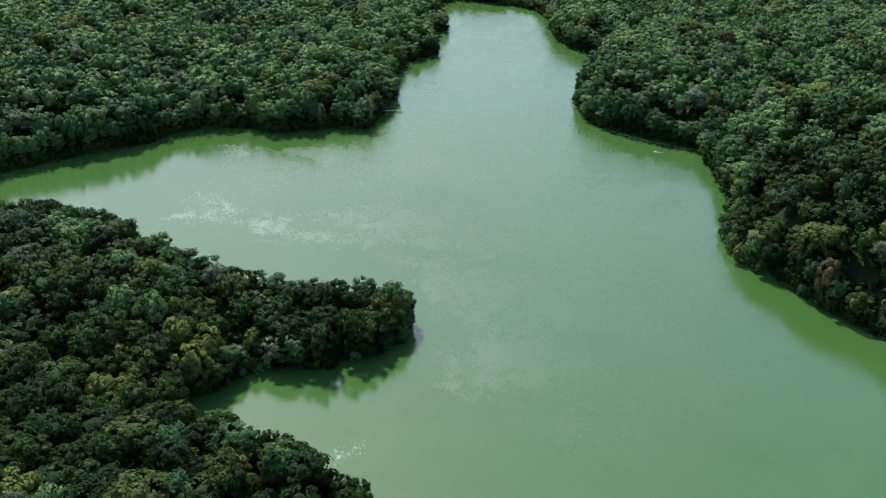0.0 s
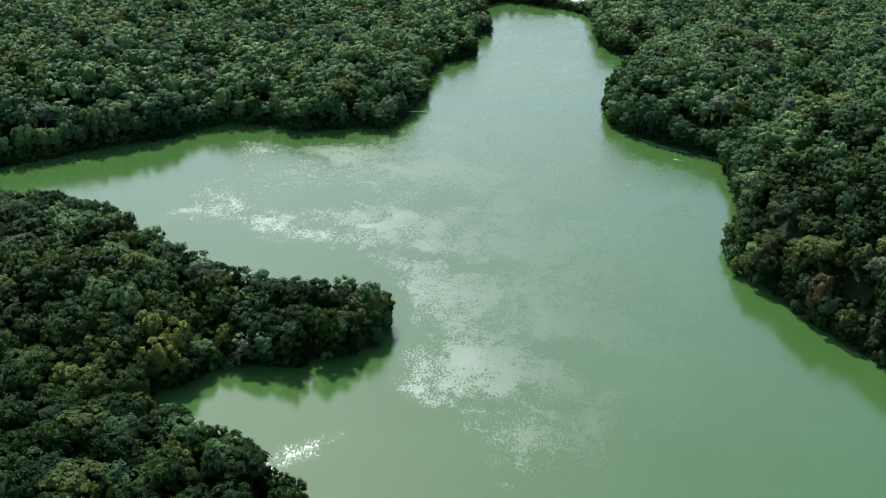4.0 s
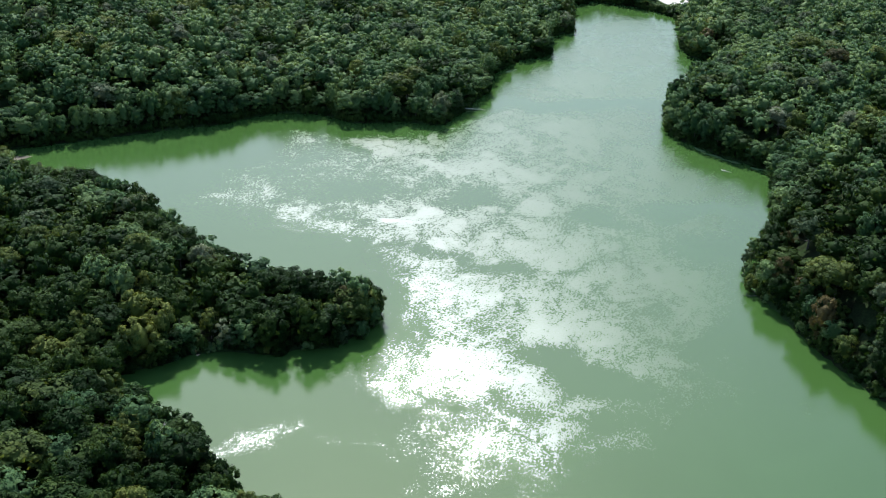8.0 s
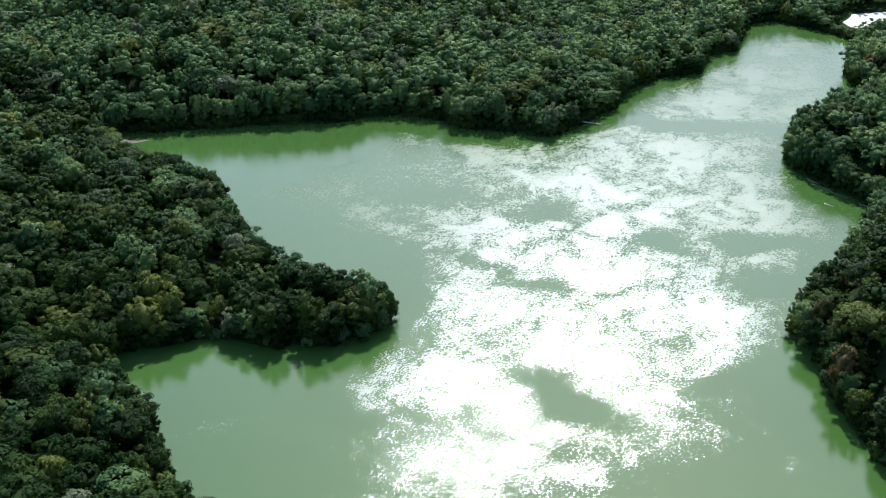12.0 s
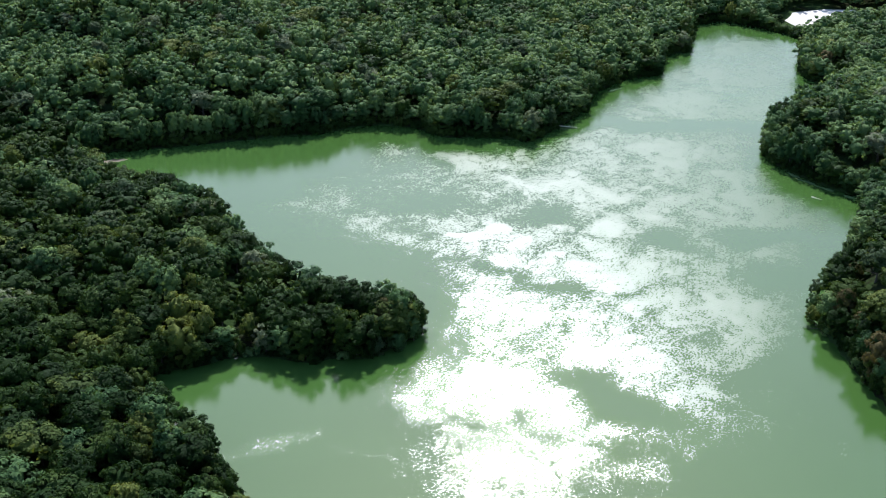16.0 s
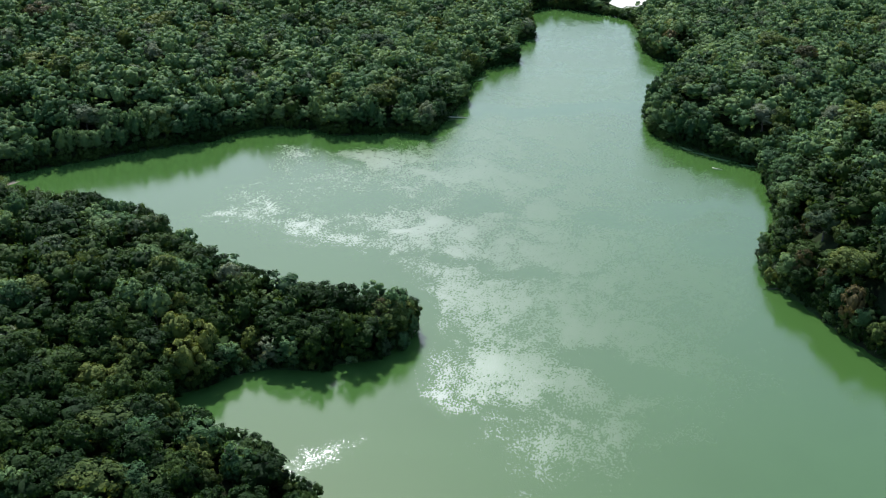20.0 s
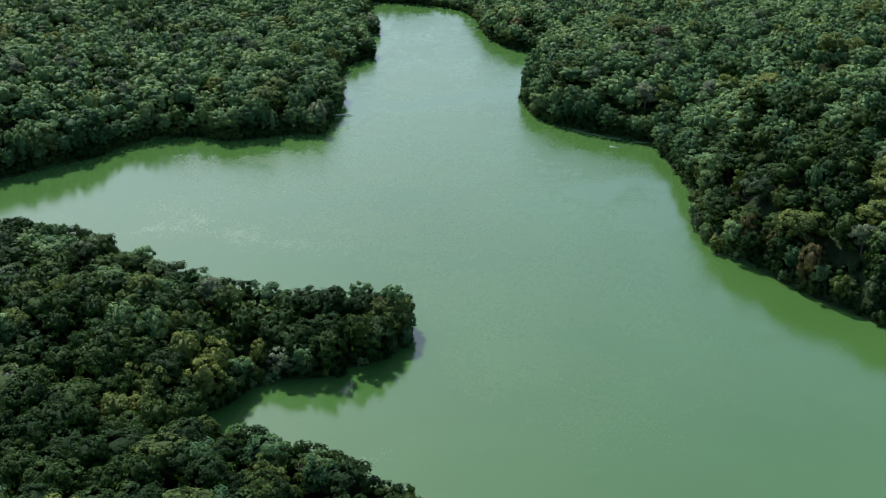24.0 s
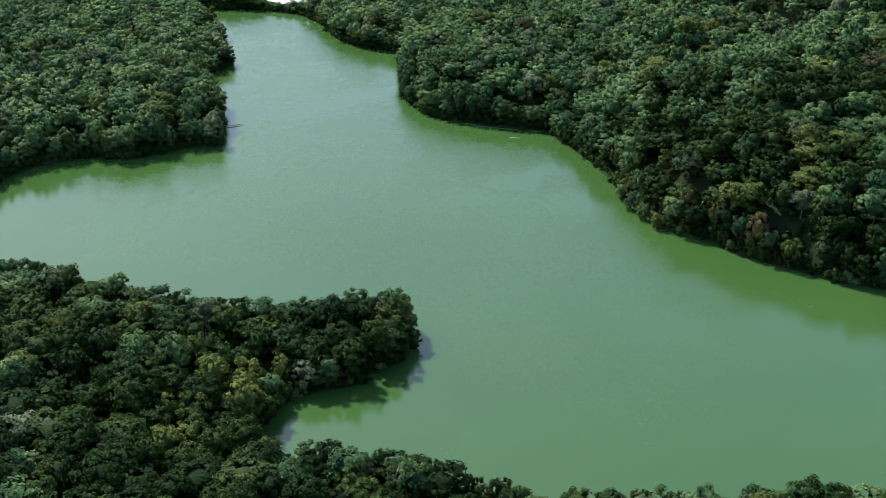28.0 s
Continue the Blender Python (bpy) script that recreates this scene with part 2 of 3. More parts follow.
def from_outline(x, y, outline):
    """Metres to the outline, negative inside it, for arrays of places."""
    x, y = np.asarray(x, float), np.asarray(y, float)
    best, inside = np.full(x.shape, 1e9), np.zeros(x.shape, bool)
    for (ax, ay), (bx, by) in zip(outline, outline[1:] + outline[:1]):
        dx, dy = bx - ax, by - ay
        u = np.clip(((x - ax) * dx + (y - ay) * dy) / (dx * dx + dy * dy), 0, 1)
        best = np.minimum(best, np.hypot(x - ax - u * dx, y - ay - u * dy))
        if dy:
            cross = (ay > y) != (by > y)
            inside ^= cross & (x < ax + (y - ay) / dy * dx)
    return np.where(inside, -best, best)


# Which way land lies from the outline.
SIDE = 1.0 if from_outline(np.array([(LAKE[3][0] + LAKE[4][0]) / 2 - (LAKE[4][1] - LAKE[3][1]) * 0.1]), np.array([(LAKE[3][1] + LAKE[4][1]) / 2 + (LAKE[4][0] - LAKE[3][0]) * 0.1]), LAKE)[0] > 0 else -1.0


# How high the woods' ground stands inland: x, y, metres above the water.
HILLS = [(170, 518, 27), (215, 532, 30), (270, 540, 36), (150, 574, 9), (205, 588, 8), (260, 604, 13), (195, 500, 31), (150, 465, 24), (165, 425, 20), (136, 652, 14), (195, 633, 14), (230, 620, 21), (170, 740, 8), (320, 480, 42), (320, 640, 34), (260, 400, 36), (120, 800, 6), (320, 800, 15),
         (-123, 634, 5), (-154, 647, 12), (-180, 640, 20), (-95, 696, 8), (-82, 727, 4), (-300, 640, 36), (-200, 760, 18), (-60, 850, 4), (-300, 560, 20),
         (-131, 381, 11), (-110, 377, 8), (-118, 414, 7), (-102, 325, 5), (-219, 470, 5), (-210, 380, 18), (-59, 270, 3), (-170, 280, 12), (-40, 375, 2), (30, 200, 5), (60, 880, 2), (0, 950, 10)]


def bumps(x, y):
    return 1.2 * np.sin(x * 0.061 + 1.3) * np.sin(y * 0.053 + 0.4) + 0.7 * np.sin(x * 0.13 + y * 0.11)


def height(x, y):
    """The ground's height at places of the plan."""
    d = from_outline(x, y, LAKE)
    total, weight = 0.0, 0.0
    for hx, hy, hz in HILLS:
        w = 1.0 / (((x - hx) ** 2 + (y - hy) ** 2) / 900.0 + 0.3) ** 2
        total, weight = total + w * hz, weight + w
    u = np.clip(d / 45.0, 0, 1)
    land = 0.5 + (total / weight + bumps(x, y)) * (1 - (1 - u) ** 2) * np.clip(d / 4.0, 0, 1)
    return np.where(d > 0, np.maximum(land, 0.25) * np.clip(d / 1.5, 0, 1), np.maximum(d * 0.35, -6.0))


def mesh_of(name, verts, faces, material, smooth=False):
    me = bpy.data.meshes.new(name)
    me.from_pydata([tuple(v) for v in verts], [], [tuple(f) for f in faces])
    me.materials.append(material)
    if smooth:
        me.polygons.foreach_set("use_smooth", np.ones(len(me.polygons), bool))
    me.update()
    return me


def grid_axis(fine_a, fine_b, step, reach):
    inner = list(np.arange(fine_a, fine_b + 0.1, step))
    low, high, s = [], [], step
    while (low[-1] if low else fine_a) > -reach:
        s *= 1.35
        low.append((low[-1] if low else fine_a) - s)
    s = step
    while (high[-1] if high else fine_b) < reach:
        s *= 1.35
        high.append((high[-1] if high else fine_b) + s)
    return np.array(low[::-1] + inner + high)


def build_ground():
    gx, gy = grid_axis(-340, 340, 4.0, 4500), grid_axis(220, 960, 4.0, 4500)
    x, y = np.meshgrid(gx, gy)
    z = height(x, y)
    far = np.clip((np.hypot(x, y - 550) - 600) / 1500, 0, 1)
    z = z * (1 - 0.4 * far)
    n, m = len(gx), len(gy)
    i = np.arange(n * m).reshape(m, n)
    faces = np.stack([i[:-1, :-1], i[:-1, 1:], i[1:, 1:], i[1:, :-1]], -1).reshape(-1, 4)
    ob = new("ground", mesh_of("ground", np.stack([x, y, z], -1).reshape(-1, 3), faces.tolist(), FLOOR, True))
    tagged(ob, "rolling wooded ground under dark leaf litter and scrub", "ground", kind="structure")


def breeze(x, y):
    """How far the breeze ruffles the water at places of the plan, 0 to 1."""
    reach = np.clip(0.5 - from_outline(x, y, BREEZE) / 30, 0, 1)
    x, y = x + 5 * np.sin(y * 0.13 + 1) + 3 * np.sin(y * 0.31 + x * 0.07), y + 4 * np.sin(x * 0.11) + 2.5 * np.sin(x * 0.27 - y * 0.09)
    for sx, sy, long, wide, turn, much in SPOTS:
        c, s = math.cos(radians(turn)), math.sin(radians(turn))
        u, v = ((x - sx) * c + (y - sy) * s) / long, ((y - sy) * c - (x - sx) * s) / wide
        reach = reach + much * np.exp(-(u * u + v * v))
    return np.clip(reach, 0, 1)


def build_water():
    gx, gy = np.arange(-260, 300, 3.0), np.arange(232, 904, 3.0)
    x, y = np.meshgrid(gx, gy)
    n, m = len(gx), len(gy)
    i = np.arange(n * m).reshape(m, n)
    faces = np.stack([i[:-1, :-1], i[:-1, 1:], i[1:, 1:], i[1:, :-1]], -1).reshape(-1, 4)
    me = mesh_of("water", np.stack([x, y, 0 * x], -1).reshape(-1, 3), faces.tolist(), WATER, True)
    lee = me.attributes.new("open_water", "FLOAT", "POINT")
    lee.data.foreach_set("value", breeze(x, y).astype(np.float32).ravel())
    tagged(new("water", me), "calm green lake with patches ruffled by the breeze", "lake", kind="structure")


build_ground()
build_water()


# ---- trees ----
def unit(v):
    return v / np.maximum(np.linalg.norm(v, axis=-1, keepdims=True), 1e-9)


def leaf_spray(rng, centres, radii, mid, dome, count, size, low=-0.35):
    """Small leaf sprays, each a small pointed blade, over the outside of the clumps of a domed crown; and the way that each faces."""
    centres, radii = np.array(centres), np.array(radii)
    many = count * 3
    pick = rng.choice(len(centres), many, p=radii**2 / (radii**2).sum())
    v = rng.normal(size=(many, 3))
    v[:, 2] = np.abs(v[:, 2]) * np.where(rng.random(many) < 0.8, 1, -0.6)
    v = unit(v)
    v[:, 2] = np.maximum(v[:, 2], low)
    at = centres[pick] + v * (radii[pick] * rng.uniform(0.80, 1.28, many))[:, None] * (1, 1, 0.85)
    outer = np.argsort(np.linalg.norm((at - mid) / dome, axis=1) < 0.97, kind="stable")[:count]
    at, v = at[outer], v[outer]
    swell = unit((at - mid) / dome)
    out = unit(v + swell * 0.5 + (0, 0, 0.2) + rng.normal(scale=0.3, size=(count, 3)))
    a = unit(np.cross(out, rng.normal(size=(count, 3))))
    b = np.cross(out, a)
    s = (size * rng.uniform(0.55, 1.4, count))[:, None]
    corners = np.stack([at + a * s, at + (b * 0.8 - a * 0.5) * s, at - (b * 0.8 + a * 0.5) * s], 1)
    facing = unit(v * 0.4 + swell * 0.7 + rng.normal(scale=0.33, size=(count, 3)))
    return corners.reshape(-1, 3), np.repeat(facing, 3, axis=0)


def ball(rings=3, around=7):
    """A coarse closed ball of unit radius as points and faces."""
    pts, faces = [(0, 0, 1)], []
    for r in range(1, rings + 1):
        t = math.pi * r / (rings + 1)
        pts += [(math.sin(t) * math.cos(2 * math.pi * (k + 0.5 * r) / around), math.sin(t) * math.sin(2 * math.pi * (k + 0.5 * r) / around), math.cos(t)) for k in range(around)]
    pts.append((0, 0, -1))
    last = len(pts) - 1
    for k in range(around):
        n = (k + 1) % around
        faces.append((0, 1 + k, 1 + n))
        for r in range(rings - 1):
            p = 1 + r * around
            faces += [(p + k, p + around + k, p + n), (p + n, p + around + k, p + around + n)]
        p = 1 + (rings - 1) * around
        faces.append((p + k, last, p + n))
    return np.array(pts, float), faces


def crown_shape(seed, tall=1.0, clumps=30, sprays=1100, size=0.32, rings=2, around=4, wide=1.0, foot=1.6, lump=(0.75, 1.3)):
    """Points, faces, the number of leaf faces and the ways that the points face, of a crown about 10 m wide with its foot at z = 0:
    a broad dome, lumpy with clumps of foliage, with leaf sprays standing out all over them."""
    rng = np.random.default_rng(seed)
    mid, dome = np.array((0.0, 0.0, 4.3 * tall)), np.array((3.5 * wide, 3.5 * wide, 3.7 * tall))
    centres, radii = [], []
    for k in range(clumps):
        turn = 2.4 * k + rng.uniform(-0.4, 0.4)
        up = np.clip((foot - 4.3) / 3.7 + (0.97 - (foot - 4.3) / 3.7) * (k + 0.5) / clumps + rng.uniform(-0.12, 0.12), -0.95, 0.97)
        out = rng.uniform(0.82, 1.02) + 0.16 * (rng.random() < 0.25)
        flat = math.sqrt(1 - up * up)
        centres.append(mid + dome * (math.cos(turn) * flat * out, math.sin(turn) * flat * out, up * out))
        radii.append(rng.uniform(*lump))
    leaves, facing = leaf_spray(rng, centres, radii, mid, dome, sprays, size)
    faces = np.arange(len(leaves)).reshape(-1, 3).tolist()
    pts, tris = ball(rings, around)
    blocks, ways = [leaves], [facing]
    for n, (c, r) in enumerate([(mid, dome * 0.98)] + [(c, np.array((r, r, r * 0.88))) for c, r in zip(centres, radii)]):
        start = len(leaves) + n * len(pts)
        mass = pts * rng.uniform(0.64, 0.9, (len(pts), 1)) * r + c
        blocks.append(mass)
        ways.append(unit(pts * 0.35 + unit((mass - mid) / dome) * 0.75))
        faces += [[i + start for i in f] for f in tris]
    return np.concatenate(blocks), faces, sprays, np.concatenate(ways)


def face_ways(me, ways):
    """Lets a mesh's points face the given ways, so that a crown is shaded as one round mass."""
    me.attributes.new("custom_normal", "FLOAT_VECTOR", "POINT").data.foreach_set("vector", np.ascontiguousarray(ways, np.float32).ravel())
    me.update()


def trunk_shape(seed, tall=5.5, thick=0.26, limbs=5):
    """A tapered trunk with limbs that reach into the crown."""
    rng = np.random.default_rng(seed)
    verts, faces = [], []

    def limb(points, radii, sides=6):
        base = len(verts)
        for p, r in zip(points, radii):
            for k in range(sides):
                verts.append((p[0] + math.cos(k * 2 * math.pi / sides) * r, p[1] + math.sin(k * 2 * math.pi / sides) * r, p[2]))
        for s in range(len(points) - 1):
            for k in range(sides):
                a, b = base + s * sides + k, base + s * sides + (k + 1) % sides
                faces.append((a, b, b + sides, a + sides))
        faces.append(tuple(base + (len(points) - 1) * sides + k for k in range(sides)))

    lean = rng.uniform(-0.3, 0.3, 2)
    steps = [np.array((lean[0] * u * u, lean[1] * u * u, tall * u - 0.7 * (u == 0))) for u in (0, 0.12, 0.5, 1.0)]
    limb(steps, [thick * 1.7, thick, thick * 0.75, thick * 0.35])
    for k in range(limbs):
        u = rng.uniform(0.4, 0.9)
        foot = np.array((lean[0] * u * u, lean[1] * u * u, tall * u))
        turn, out = k * 2.4 + rng.uniform(-0.4, 0.4), rng.uniform(1.4, 2.8)
        tip = foot + (math.cos(turn) * out, math.sin(turn) * out, rng.uniform(1.2, 2.6))
        mid = (foot + tip) / 2 + (0, 0, -0.25)
        limb([foot, mid, tip], [thick * 0.45, thick * 0.3, thick * 0.1], 4)
    return verts, faces


def crown_mesh(name, seed, lift, material, **shape):
    verts, faces, leaves, ways = crown_shape(seed, **shape)
    me = mesh_of(name, verts + (0, 0, lift), faces, material, True)
    face_ways(me, ways)
    return me


def tree_kind(name, leaf, label, seeds, lift=2.6, **shape):
    """Trees of one look: an Empty at the foot, a trunk and a crown each."""
    made = []
    for seed in seeds:
        root = new(name)
        trunk = new("trunk", mesh_of("trunk", *trunk_shape(seed), BARK, True))
        crown = new("crown", crown_mesh("crown", seed, lift, LEAF[leaf], **shape))
        for part in (trunk, crown):
            part.parent = root
        tagged(root, label, "tree", name.replace("_", " ") + "s of the lake shore")
        made.append(root)
    return made


KINDS = {
    "green": ("broadleaf_tree", "full green broadleaf tree in summer leaf among the woods"),
    "deep": ("dark_tree", "dense dark green broadleaf tree in the shore woods"),
    "yellow": ("yellowing_tree", "yellow-green tree whose leaves are turning, among green woods"),
    "pale": ("pale_tree", "pale olive-grey tree with light seed sprays on its crown"),
    "rust": ("rusty_tree", "rust-brown tree with early autumn leaves beside the water"),
}
MODELS, SKIRTED = {}, {}  # trees of the woods; trees of the banks, leafy down to the ground
for number, (leaf, (name, label)) in enumerate(KINDS.items()):
    shapes = 4 if leaf in ("green", "deep") else 2
    MODELS[leaf] = tree_kind(name, leaf, label, [number * 10 + k for k in range(shapes)], tall=(1.0, 1.05, 1.15, 0.95, 1.05)[number])
    SKIRTED[leaf] = tree_kind(name, leaf, label, [number * 10 + 5 + k for k in range(2)], 1.0, tall=1.25, foot=0.3, clumps=32)

# Single trees that stand out: x, y, leaf, width and height against the model.
NOTED = [(-82, 355, "yellow", 1.35, 1.4), (-72, 353, "yellow", 1.2, 1.35), (-60, 363, "yellow", 0.8, 0.95), (-76, 313, "pale", 1.0, 0.95),
         (120, 436, "rust", 0.95, 1.0), (126, 466, "yellow", 0.75, 0.95), (82, 747, "rust", 1.0, 1.1), (100, 612, "pale", 1.15, 1.2),
         (-100, 330, "yellow", 1.3, 1.0), (-92, 333, "yellow", 1.1, 0.95), (-57, 296, "yellow", 1.1, 0.95), (-54, 290, "yellow", 0.9, 0.85), (-33, 288, "yellow", 0.9, 0.75), (-26, 281, "yellow", 0.85, 0.75), (-38, 281, "yellow", 1.0, 0.85), (-14, 274, "yellow", 0.8, 0.7), (-205, 470, "yellow", 1.2, 1.0), (-190, 466, "yellow", 1.0, 0.9), (-215, 478, "yellow", 1.1, 0.95),
         (-22, 384, "rust", 0.8, 1.1), (-32, 386, "deep", 1.1, 1.1), (73, 244, "yellow", 1.0, 0.9), (116, 446, "yellow", 0.7, 0.7), (139, 392, "yellow", 0.9, 0.95),
         (-11.5, 385, "green", 0.62, 0.75), (-13, 376, "green", 0.6, 0.7), (-16, 390.5, "yellow", 0.6, 0.8), (109, 451, "green", 0.6, 0.7), (110, 441, "yellow", 0.6, 0.65), (109, 462, "pale", 0.6, 0.75), (111, 474, "green", 0.6, 0.7),
         (69.5, 640, "pale", 0.6, 0.9), (71, 650, "pale", 0.55, 0.85), (68, 628, "green", 0.6, 0.8),
         (-22, 274, "yellow", 0.85, 0.8), (-45, 293, "yellow", 0.9, 0.85), (-66, 309, "yellow", 1.0, 0.9), (-50, 282, "yellow", 0.9, 0.9), (-74, 319, "yellow", 0.95, 0.9), (-90, 341, "yellow", 1.2, 1.1), (-98, 345, "yellow", 1.0, 1.0), (-86, 372, "yellow", 0.9, 1.0),
         (127, 424, "rust", 0.8, 0.9), (136, 408, "yellow", 0.8, 0.85), (117, 474, "yellow", 0.7, 0.8), (121, 457, "rust", 0.7, 0.75), (148, 384, "pale", 0.9, 0.9), (122, 492, "yellow", 0.75, 0.8), (133, 440, "yellow", 0.8, 0.9)]


def scatter(seed, step, x0, x1, y0, y1):
    """Places on a shaken grid."""
    rng = np.random.default_rng(seed)
    x, y = np.meshgrid(np.arange(x0, x1, step), np.arange(y0, y1, step * 0.87))
    x[1::2] += step / 2
    x, y = x + rng.uniform(-0.38, 0.38, x.shape) * step, y + rng.uniform(-0.38, 0.38, y.shape) * step
    return x.ravel(), y.ravel(), rng


# Where woods come into view, and the pale clearing beyond the dam where none grow.
WOODS = [(-60, 225), (160, 225), (300, 300), (470, 700), (420, 790), (260, 950), (60, 1010), (-130, 965), (-300, 880), (-500, 690), (-430, 620), (-240, 380), (-160, 270)]
CLEARING = [(44, 868), (56, 853), (72, 846), (92, 858), (120, 882), (110, 912), (66, 900), (46, 888)]
# Trees stay small on the dam before it.
DAM_TOP = [(38, 844), (62, 826), (76, 838), (58, 860), (40, 872)]


def patch(x, y, a, b):
    return np.sin(x * 0.043 * a + 1.7 * b) * np.sin(y * 0.037 * a + 0.9 * b) + 0.5 * np.sin(x * 0.11 * a - y * 0.09 * b)


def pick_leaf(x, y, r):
    """Which look a tree has: the odd ones gather in loose groups. Deep leaves are thickest on the near point; lighter,
    paler ones farther off paint in the haze.
    """
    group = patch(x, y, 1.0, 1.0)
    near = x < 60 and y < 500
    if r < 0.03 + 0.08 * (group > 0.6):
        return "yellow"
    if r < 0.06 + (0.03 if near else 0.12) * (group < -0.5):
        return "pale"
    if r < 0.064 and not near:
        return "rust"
    # Fewer deep leaves with distance: the lighter green there stands in for haze.
    haze_split = 0.88 if near else 0.66 if y < 520 else 0.16
    return "deep" if r < haze_split else "green"


def stand_at(x, y, z, wide, tall, turn):
    return Matrix.Translation((x, y, z)) @ Matrix.Rotation(turn, 4, "Z") @ Matrix.Diagonal((wide, wide, tall, 1))


def bank_row(rng):
    """Places of the trees that stand nearest to the water, all along the banks."""
    places = []
    for (ax, ay), (bx, by) in zip(LAKE, LAKE[1:] + LAKE[:1]):
        long = math.hypot(bx - ax, by - ay)
        for u in np.arange(rng.uniform(0.5, 4), long, 6.0):
            u, side = u + rng.uniform(-1.5, 1.5), rng.uniform(1.8, 4.5) * SIDE
            places.append((ax + (bx - ax) * u / long - (by - ay) / long * side, ay + (by - ay) * u / long + (bx - ax) / long * side))
    return np.array(places).T


def plant():
    x, y, rng = scatter(5, 9.9, -520, 480, 200, 1015)
    inland = from_outline(x, y, LAKE) > 6.5
    row = bank_row(rng)
    x, y = np.concatenate([x[inland], row[0]]), np.concatenate([y[inland], row[1]])
    d, inside, clear = from_outline(x, y, LAKE), from_outline(x, y, WOODS), from_outline(x, y, CLEARING)
    keep = (d > 1.2) & (inside < 0) & (clear > 2)
    for nx, ny, leaf, w, h in NOTED:
        keep &= np.hypot(x - nx, y - ny) > 4.2 * w
    keep &= np.hypot(x + 46.5, y - 291.5) > 5.5  # room for the dead trees
    x, y, d = x[keep], y[keep], d[keep]
    z = height(x, y)
    low = from_outline(x, y, DAM_TOP) < 0
    far = np.hypot(x - 20, y)
    near = np.where(d < 13, far * 0.72, far)  # trees on the banks count as nearer
    order = np.argsort(near)
    left = {"green": 300, "deep": 300, "yellow": 120, "pale": 160, "rust": 60}
    bulk = {leaf: [] for leaf in KINDS}
    used = {leaf: 0 for leaf in KINDS}
    for i in order:
        r = rng.random()
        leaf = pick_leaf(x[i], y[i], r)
        wide, tall = rng.uniform(1.0, 1.45) + 0.8 * rng.random() ** 2.5, rng.uniform(0.95, 1.35)
        if d[i] < 6:
            wide, tall = wide * rng.uniform(0.62, 0.95), tall * rng.uniform(0.7, 1.12)
        if low[i]:
            wide, tall = wide * 0.6, tall * 0.45
        turn = rng.uniform(0, 6.28)
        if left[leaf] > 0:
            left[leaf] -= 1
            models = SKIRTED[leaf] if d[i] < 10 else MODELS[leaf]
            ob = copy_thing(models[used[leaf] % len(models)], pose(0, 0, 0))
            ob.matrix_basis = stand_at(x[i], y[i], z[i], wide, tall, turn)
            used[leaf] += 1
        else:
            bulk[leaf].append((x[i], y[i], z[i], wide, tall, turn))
    for nx, ny, leaf, w, h in NOTED:
        nz = float(height(np.array([float(nx)]), np.array([float(ny)]))[0])
        ob = copy_thing(SKIRTED[leaf][used[leaf] % 2], pose(0, 0, 0))
        ob.matrix_basis = stand_at(nx, ny, nz, w, h, nx * 0.7)
        used[leaf] += 1
    for models in (*MODELS.values(), *SKIRTED.values()):
        for root in models:
            for part in root.children:
                bpy.data.objects.remove(part)
            bpy.data.objects.remove(root)
    return bulk


def build_bulk(bulk):
    """The woods behind the first rows, joined by their look."""
    words = {"green": "green", "deep": "dark green", "yellow": "yellow-green", "pale": "pale olive", "rust": "rusty brown"}
    for number, (leaf, rows) in enumerate(bulk.items()):
        if not rows:
            continue
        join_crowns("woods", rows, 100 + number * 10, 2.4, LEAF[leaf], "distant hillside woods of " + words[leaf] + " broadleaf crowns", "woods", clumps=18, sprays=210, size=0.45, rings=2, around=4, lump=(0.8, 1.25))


def join_crowns(name, rows, seed, lift, material, label, category, **shape):
    """Many crowns of four shapes as one object: x, y, z, width, height, turn a row."""
    rows = np.array(rows)
    points, facing, blades, tris, base = [], [], [], [], 0
    for k in range(4):
        v, faces, leaves, ways = crown_shape(seed + k, **shape)
        some = rows[k::4]
        c, s = np.cos(some[:, 5])[:, None], np.sin(some[:, 5])[:, None]
        px = (v[None, :, 0] * c - v[None, :, 1] * s) * some[:, 3:4] + some[:, 0:1]
        py = (v[None, :, 0] * s + v[None, :, 1] * c) * some[:, 3:4] + some[:, 1:2]
        pz = (v[None, :, 2] + lift) * some[:, 4:5] + some[:, 2:3]
        points.append(np.stack([px, py, pz], -1).reshape(-1, 3))
        facing.append(np.stack([ways[None, :, 0] * c - ways[None, :, 1] * s, ways[None, :, 0] * s + ways[None, :, 1] * c, ways[None, :, 2] + 0 * c], -1).reshape(-1, 3))
        step = (base + np.arange(len(some)) * len(v))[:, None, None]
        blades.append((np.array(faces[:leaves])[None] + step).reshape(-1))
        tris.append((np.array(faces[leaves:])[None] + step).reshape(-1))
        base += len(some) * len(v)
    points, blades, tris = np.concatenate(points), np.concatenate(blades), np.concatenate(tris)
    me = bpy.data.meshes.new(name)
    me.vertices.add(len(points))
    me.vertices.foreach_set("co", points.astype(np.float32).ravel())
    loops = np.concatenate([blades, tris]).astype(np.int32)
    starts = np.arange(0, len(loops), 3, dtype=np.int32)
    me.loops.add(len(loops))
    me.loops.foreach_set("vertex_index", loops)
    me.polygons.add(len(starts))
    me.polygons.foreach_set("loop_start", starts)
    me.polygons.foreach_set("use_smooth", np.ones(len(starts), bool))
    me.materials.append(material)
    me.update(calc_edges=True)
    face_ways(me, np.concatenate(facing))
    tagged(new(name, me), label, category, kind="stuff")


build_bulk(plant())


